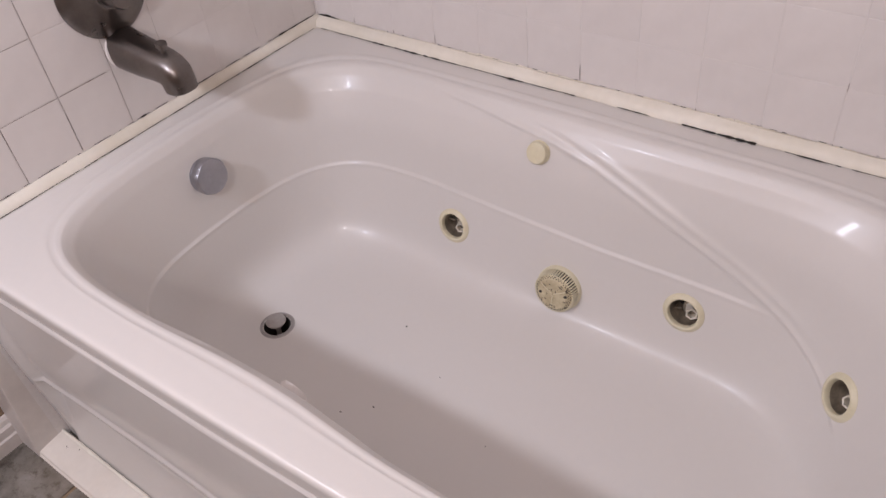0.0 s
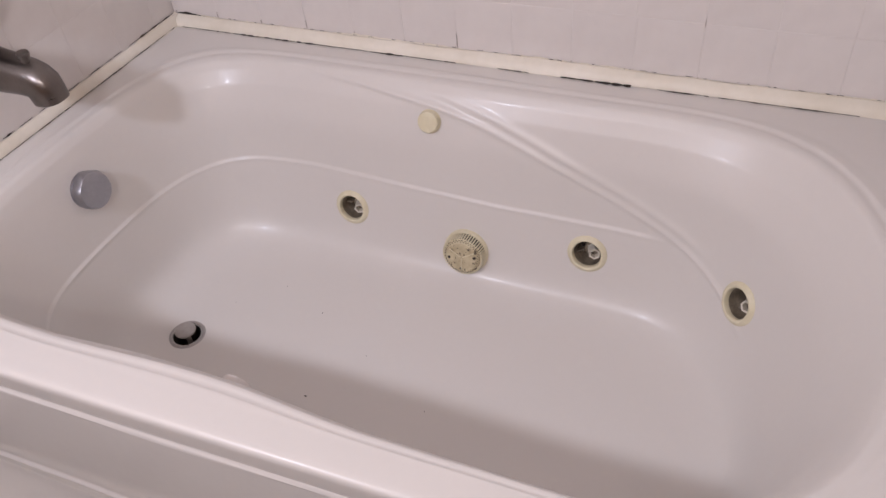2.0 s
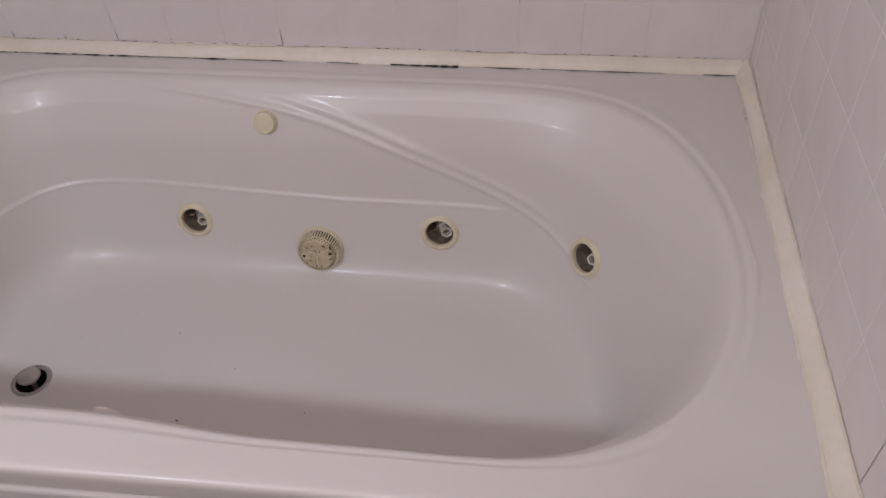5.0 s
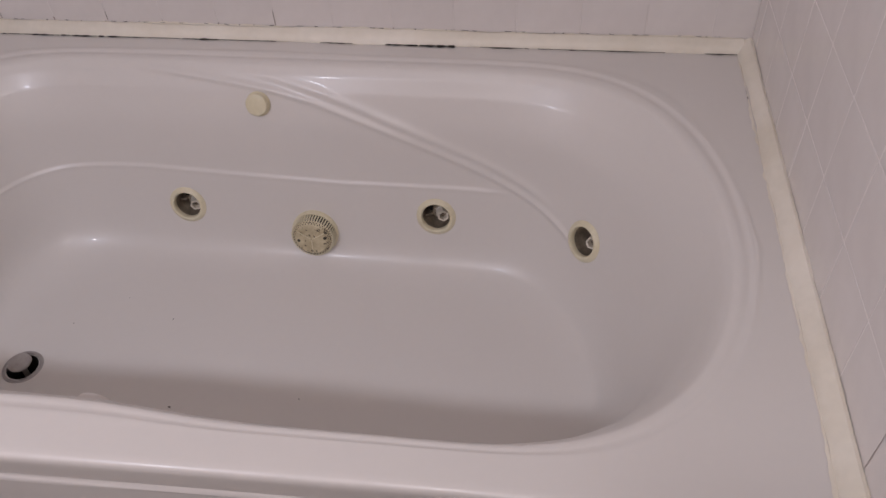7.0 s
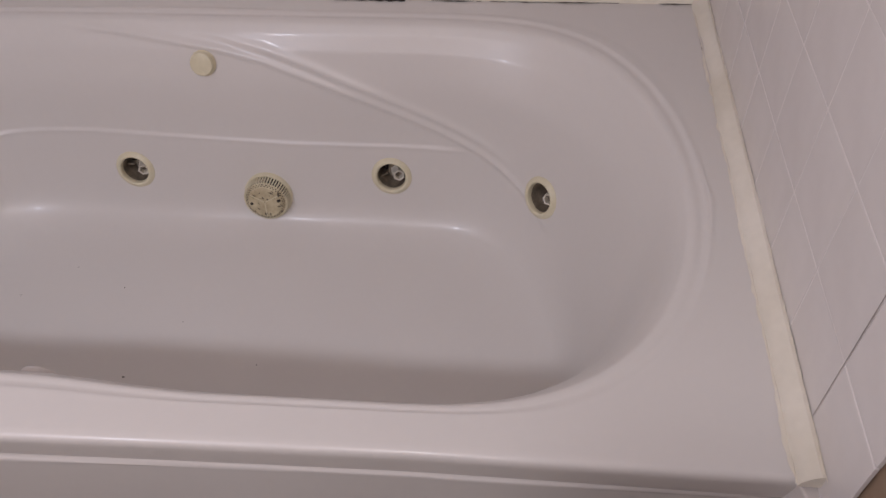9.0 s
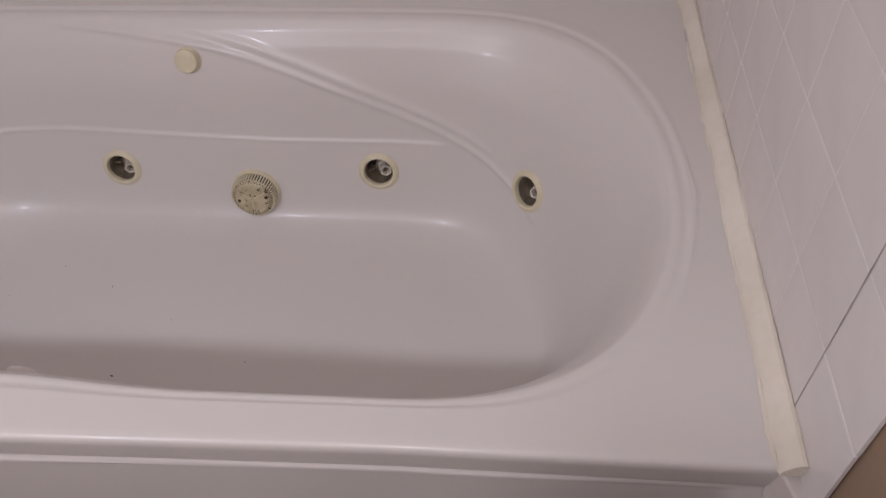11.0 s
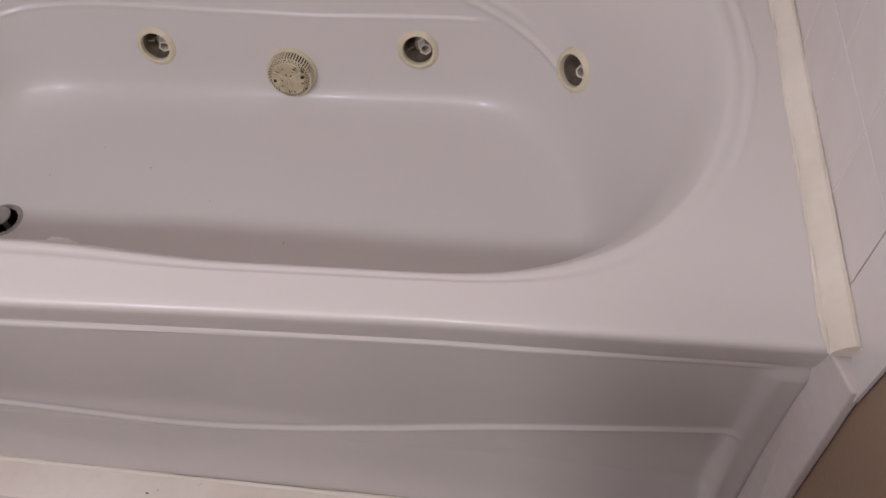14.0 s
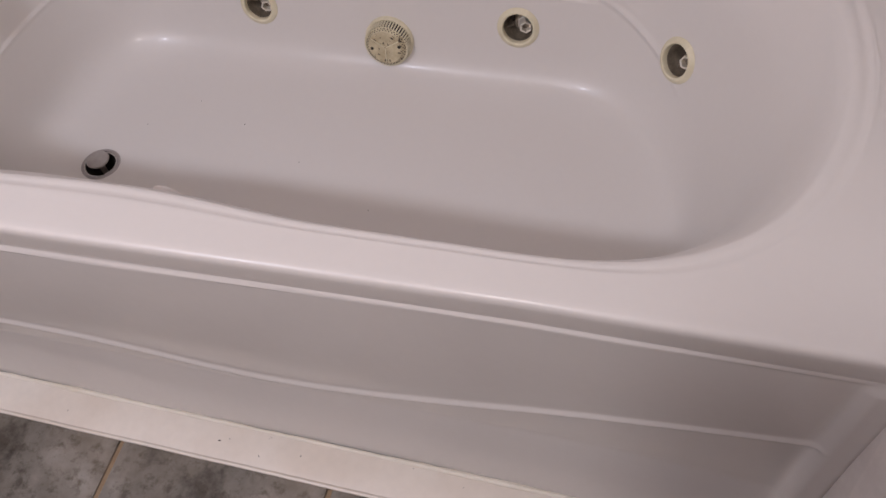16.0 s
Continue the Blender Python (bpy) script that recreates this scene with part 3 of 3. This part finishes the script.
def mildew(name, start, end, width, seed, cover, parent, wall_side):
    """Broken black lines along a joint, uneven in width."""
    rnd = random.Random(seed)
    start, end = Vector(start), Vector(end)
    along = (end - start).normalized()
    across = Vector((-along.y, along.x, 0)) if not wall_side else Vector((0, 0, 1))
    length, x = (end - start).length, 0.0
    verts, faces = [], []
    while x < length:
        run, gap = rnd.uniform(0.008, 0.09) * cover, rnd.uniform(0.004, 0.06) * (1.06 - cover)
        k = max(2, int(run / 0.004))
        w0 = width * rnd.uniform(0.35, 1.2)
        first = len(verts)
        for i in range(k + 1):
            f = min(x + run * i / k, length)
            w = w0 * (0.25 + abs(noise.noise((f * 60, seed * 3.1, 0))) * 1.9) * math.sin(math.pi * (0.08 + 0.84 * i / k))
            p = start + along * f
            o = across * (0.0006 * noise.noise((f * 25, seed, 4)))
            q = Vector((0, 0, 0.0007))
            verts += [p + o - across * w, p + o + q, p + o + across * w]
        for i in range(k):
            a = first + 3 * i
            faces += [(a, a + 1, a + 4, a + 3), (a + 1, a + 2, a + 5, a + 4)]
        x += run + gap
    return finish(name, verts, faces, MILDEW, parent, "black mildew along the joint")


back = tagged(strip("trim_back", [(-a, u) for a, u in WIDE], (XL + 0.013, YB, RIM - 0.0005), (XR - 0.013, YB, RIM - 0.0005), TRIM, wobble=0.011), "cream vinyl sealing strip with black mildew along the back wall", "trim", kind="structure")
left = tagged(strip("trim_left", COVE, (XL, -0.002, RIM - 0.0005), (XL, YB, RIM - 0.0005), TRIM, wobble=0.011, out=Vector((1, 0, 0))), "cream vinyl sealing strip with black mildew under the faucet wall", "trim", kind="structure")
right = tagged(strip("trim_right", [(-a, u) for a, u in WIDE], (XR, 0.004, RIM - 0.0005), (XR, YB, RIM - 0.0005), TRIM, wobble=0.016, out=Vector((1, 0, 0))), "cream vinyl sealing strip along the end wall", "trim", kind="structure")
for x0, x1, width, seed in ((0.02, 0.66, 0.0030, 3), (0.74, 0.80, 0.0022, 4), (0.86, 0.985, 0.0052, 5), (1.03, 1.115, 0.0028, 6), (1.13, 1.345, 0.0023, 8), (1.41, 1.463, 0.0026, 10), (1.414, 1.426, 0.0050, 12)):
    mildew("mildew", (x0, YB - 0.0238, RIM + 0.0016), (x1, YB - 0.0238, RIM + 0.0016), width, seed, 1.0, back, False)
mildew("mildew", (0.05, YB - 0.0012, RIM + 0.0205), (1.45, YB - 0.0012, RIM + 0.0205), 0.0007, 7, 0.15, back, True)
mildew("mildew", (XL + 0.0162, 0.02, RIM + 0.0014), (XL + 0.0162, 0.84, RIM + 0.0014), 0.0021, 9, 1.0, left, False)
mildew("mildew", (XL + 0.0012, 0.05, RIM + 0.0205), (XL + 0.0012, 0.84, RIM + 0.0205), 0.0013, 11, 0.6, left, True)
mildew("mildew", (XL + 0.0014, 0.75, RIM + 0.0210), (XL + 0.0014, 0.862, RIM + 0.0210), 0.0036, 13, 1.0, left, True)
mildew("mildew", (0.0, YB - 0.0014, RIM + 0.0210), (0.06, YB - 0.0014, RIM + 0.0210), 0.0040, 17, 1.0, back, True)
mildew("mildew", (XR - 0.0217, 0.70, RIM + 0.0006), (XR - 0.0217, 0.84, RIM + 0.0006), 0.0008, 15, 0.4, right, False)


def caulk_smear(parent, start, end, out, reach, seed):
    """A thin, uneven film of caulk along an edge; out points away from the wall."""
    start, end, out = Vector(start), Vector(end), Vector(out)
    n = int((end - start).length / 0.005)
    verts, faces = [], []
    for i in range(n + 1):
        p = start.lerp(end, i / n)
        w = max(0.0002, reach * (0.5 + noise.noise((i * 0.05, seed, 0)) + 0.6 * noise.noise((i * 0.31, seed, 5))))
        verts += [p, p + out * (w * 0.6) + Vector((0, 0, 0.0006)), p + out * w]
    for i in range(n):
        a = 3 * i
        faces += [(a, a + 1, a + 4, a + 3), (a + 1, a + 2, a + 5, a + 4)]
    finish("caulk_smear", verts, faces, TRIM, parent, "uneven film of old caulk")


caulk_smear(back, (0.0, YB - 0.0205, RIM + 0.0007), (XR - 0.012, YB - 0.0205, RIM + 0.0007), (0, -1, 0), 0.0045, 1.3)
caulk_smear(back, (0.0, YB - 0.0007, RIM + 0.0180), (XR - 0.012, YB - 0.0007, RIM + 0.0180), (0, 0, 1), 0.0045, 4.7)
caulk_smear(left, (XL + 0.0150, 0.0, RIM + 0.0007), (XL + 0.0150, YB - 0.02, RIM + 0.0007), (1, 0, 0), 0.003, 8.3)
caulk_smear(right, (XR - 0.0205, 0.006, RIM + 0.0007), (XR - 0.0205, YB - 0.02, RIM + 0.0007), (-1, 0, 0), 0.0055, 11.9)
caulk_smear(right, (XR - 0.0007, 0.0, RIM + 0.0180), (XR - 0.0007, YB - 0.02, RIM + 0.0180), (0, 0, 1), 0.0035, 15.1)

# upright trim boards where the apron meets the walls, and the strip on the floor
def upright(name, x0, x1, foot, top, slant=0.0):
    bm = box_bm((x0, -1, 0.0), (x1, 0.030, RIM - 0.006))
    for v in bm.verts:
        if v.co.y < 0:
            v.co.y = top if v.co.z > 0.2 else foot
            v.co.x += slant if v.co.x < x1 - 0.001 else 0
    bmesh.ops.bevel(bm, geom=bm.edges[:], offset=0.0025, segments=2, affect="EDGES", profile=0.5)
    tagged(part(name, bm, WHITE_WOOD), "white painted upright trim board between apron and wall", "trim", kind="structure")


upright("trim_upright_right", 1.462, XR + 0.005, -0.082, -0.029, 0.019)
upright("trim_upright_left", ROOM[0] + 0.001, -0.012, -0.088, -0.045)
FOOT = [(0.0, 0.0), (0.0, 0.016), (0.004, 0.0175), (0.050, 0.012), (0.056, 0.0105), (0.058, 0.007), (0.0575, 0.005), (0.061, 0.004), (0.061, 0.0)]
tagged(strip("trim_floor", [(-a, u) for a, u in FOOT], (-0.0115, -0.026, 0.0), (1.461, -0.026, 0.0), BASE_TRIM, wobble=0.001), "cream strip with dark specks along the foot of the apron", "trim", kind="structure")

BEAD = [(-0.003, 0.0), (-0.003, 0.004), (0.0, 0.0055), (0.003, 0.004), (0.0045, 0.0)]
tagged(strip("caulk_line", [(-a, u) for a, u in BEAD], (-0.011, -0.027, 0.0145), (1.461, -0.027, 0.0145), TRIM, wobble=0.03, step=0.008), "yellowed caulk line where the apron meets the floor strip", "caulk", kind="structure")


def dirt_specks():
    """Scattered grit on the tub floor, the apron and the floor strip."""
    rnd = random.Random(8)
    verts, faces = [], []
    spots = [(0.486, 0.489, 0.1235, 1.2), (0.379, 0.532, 0.1235, 0.8), (0.556, 0.302, 0.1235, 1.8), (0.512, 0.262, 0.1235, 1.5), (0.773, 0.341, 0.1245, 1.0), (0.620, 0.420, 0.1245, 0.6),
             (0.30, 0.46, 0.1230, 0.6), (0.63, -0.056, 0.0150, 1.6), (0.645, -0.050, 0.0155, 0.9), (0.70, -0.066, 0.0140, 1.1), (0.765, -0.052, 0.0153, 1.2), (0.36, -0.062, 0.0143, 0.9),
             (0.94, -0.034, 0.0170, 1.5), (1.02, -0.045, 0.0160, 1.0), (1.38, -0.030, 0.0175, 2.2), (1.452, -0.033, 0.0172, 2.0), (0.03, -0.045, 0.0160, 2.0), (0.06, -0.036, 0.0170, 1.6)]
    for x, y, z, size in spots:
        k, a0 = len(verts), rnd.uniform(0, 6)
        r = 0.0011 * size
        verts.append((x, y, z + 0.0005))
        for i in range(7):
            a, q = a0 + 2 * math.pi * i / 7, r * rnd.uniform(0.5, 1.3)
            u, w = q * 1.7 * math.cos(a), q * 0.8 * math.sin(a)
            verts.append((x + u * math.cos(a0) - w * math.sin(a0), y + u * math.sin(a0) + w * math.cos(a0), z - 0.0006))
        faces += [(k, k + 1 + i, k + 1 + (i + 1) % 7) for i in range(7)]
    tagged(finish("dirt_specks", verts, faces, MILDEW, None, smooth=False), "dark grit scattered in the tub and on the floor strip", "dirt", kind="stuff")


dirt_specks()

# moulded baseboard on the tan wall beside the alcove
BOARD = [(0.0, 0.0), (0.016, 0.0), (0.016, 0.030), (0.013, 0.034), (0.013, 0.052), (0.009, 0.058), (0.007, 0.068), (0.003, 0.075), (0.0, 0.076)]
tagged(strip("baseboard_left", BOARD, (ROOM[0], ROOM[2], 0.0), (ROOM[0], -0.075, 0.0), WHITE_WOOD, out=Vector((1, 0, 0)), smooth=False), "white moulded baseboard with grimy joints", "baseboard", kind="structure")
tagged(strip("baseboard_right", [(-a, u) for a, u in BOARD], (XR + 0.006, ROOM[2], 0.0), (XR + 0.006, -0.100, 0.0), WHITE_WOOD, out=Vector((1, 0, 0)), smooth=False), "white moulded baseboard", "baseboard", kind="structure")


# ---- lamps on the near wall ----
def wall_lamp(place):
    ob = thing("wall_lamp", (place[0], ROOM[2], place[2]), "plain wall lamp with a bare bulb holder", "wall lamp", "lamps on the near wall")
    reach = place[1] - ROOM[2]
    lathe("backplate", [(0.055, 0), (0.055, 0.012), (0.045, 0.02), (0.012, 0.022), (0.012, reach - 0.09), (0.022, reach - 0.085), (0.022, reach - 0.05), (0, reach - 0.05)], NICKEL, ob, m=pose(0, 0, 0, -90, 0, 0))


for place, tone, power in LAMPS:
    wall_lamp(place)

# ---- floor tiles ----
FT, FX, FY = 0.355, 0.466, -0.026


def floor_tiles():
    floor = bpy.data.objects["floor"]
    bm = box_bm((0.0042, 0.0042, -0.004), (FT - 0.0042, FT - 0.0042, 0.0), 0.0012, 1)
    source = part("tile", bm, SLATE, floor)
    me = source.data
    bpy.data.objects.remove(source)
    for i in range(-6, 5):
        for j in range(-2, 1):
            x, y = FX + i * FT, FY - FT + 0.02 + j * FT
            if x + FT < ROOM[0] or x > XR - 0.02:
                continue
            ob = new("tile", me)
            ob.parent = floor
            ob.location = (x, y, 0)


floor_tiles()


# ---- wall tiles ----
def wall_tiles(wall, origin, along, outward, row, starts, widths):
    """Square glazed tiles, the lower five courses as single pieces, the rest joined."""
    meshes = {}
    rnd = random.Random(wall.name)
    gap, thick = 0.0008, 0.0042
    rows = [(RIM - 0.02, row)] + [(row + PITCH * k, row + PITCH * (k + 1)) for k in range(15)]
    loose_v, loose_f = [], []
    for r, (z0, z1) in enumerate(rows):
        for s, w in zip(starts, widths):
            key = (round(w, 4), round(z1 - z0, 4))
            if key not in meshes:
                bm = box_bm((gap, 0, gap), (w - gap, thick, z1 - z0 - gap), 0.0006, 2)
                me = bpy.data.meshes.new("tile")
                bmesh.ops.recalc_face_normals(bm, faces=bm.faces)
                bm.to_mesh(me)
                bm.free()
                me.materials.append(TILE)
                meshes[key] = me
            base = Vector(origin) + Vector(along) * s + Vector((0, 0, z0)) + Vector(outward) * (-0.0042 + rnd.uniform(-0.0003, 0.0003))
            m = Matrix((Vector(along), Vector(outward), Vector((0, 0, 1)))).transposed().to_4x4()
            m = Matrix.Translation(base) @ m @ pose(0, 0, 0, rnd.uniform(-0.06, 0.06), 0, rnd.uniform(-0.06, 0.06))
            if r < 5:
                ob = new("tile", meshes[key])
                ob.parent = wall
                ob.matrix_world = m
            else:
                k = len(loose_v)
                loose_v += [m @ v.co for v in meshes[key].vertices]
                loose_f += [tuple(k + i for i in p.vertices) for p in meshes[key].polygons]
    tagged(finish("upper_tiles", loose_v, loose_f, TILE, wall, smooth=False), kind="stuff")


def columns(length, first):
    cuts = [0.0] + [c for c in np.arange(first, length, PITCH) if 0.004 < c < length - 0.004] + [length]
    return cuts[:-1], [b - a for a, b in zip(cuts, cuts[1:])]


wall_tiles(wall_back, (XL, YB, 0), (1, 0, 0), (0, -1, 0), ROW, *columns(XR - XL, 0.007))
wall_tiles(wall_left, (XL, -0.044, 0), (0, 1, 0), (1, 0, 0), ROW_LEFT, *columns(YB + 0.044, 0.2575 + 0.044 - 2 * PITCH))
wall_tiles(wall_right, (XR, END_RIGHT - 0.007, 0), (0, 1, 0), (-1, 0, 0), ROW_RIGHT, *columns(YB - END_RIGHT + 0.007, 0.067 - END_RIGHT + 0.007))


# ---- stained joints ----
def stain(wall, axis, face, spots, width=0.0011):
    """Dark grout along stretches of joints: (from, to, across), upright or level."""
    verts, faces = [], []
    for a0, a1, c, upright_line in spots:
        k = max(3, int(abs(a1 - a0) / 0.006))
        for i in range(k + 1):
            f = a0 + (a1 - a0) * i / k
            w = width * (0.55 + 0.9 * abs(noise.noise((f * 45, c * 31, 2.0)))) * (1 if 0 < i < k else 0.3)
            for side in (-w, w):
                u, z = (c + side, f) if upright_line else (f, c + side)
                verts.append((u, face, z) if axis == "y" else (face, u, z))
        n0 = len(verts) - 2 * (k + 1)
        faces += [(n0 + 2 * i, n0 + 2 * i + 1, n0 + 2 * i + 3, n0 + 2 * i + 2) for i in range(k)]
    ob = finish("grout_stain", verts, faces, STAIN, wall, "dark stained grout", smooth=False)
    return ob


YJ = [0.2575 + PITCH * k for k in range(-2, 6)]
left_spots = [(0.52, 0.95, y, True) for y in YJ[:4]] + [(0.52, 0.555, YJ[4], True), (0.52, 0.60, YJ[1] + PITCH, True)]
left_spots += [(YJ[1], YJ[2] + 0.10, ROW_LEFT, False), (0.0, YJ[1] - 0.02, ROW_LEFT + PITCH, False), (YJ[1], YJ[2], ROW_LEFT + PITCH, False), (YJ[0], YJ[1], ROW_LEFT + 2 * PITCH, False)]
stain(wall_left, "x", XL + 0.0006, left_spots, 0.0007)
BX = [XL + 0.007 + PITCH * k for k in range(14)]
stain(wall_back, "y", YB - 0.0006, [(0.518, 0.518 + h, x, True) for x, h in zip(BX, (0.01, 0.016, 0.010, 0.022, 0.010, 0.006, 0.034, 0.004, 0.006, 0.005, 0.004, 0.004))] + [(0.612, 0.628, BX[10], True)], 0.0010)
stain(wall_right, "x", XR - 0.0006, [(0.515, 1.02, 0.067, True)], 0.0008)
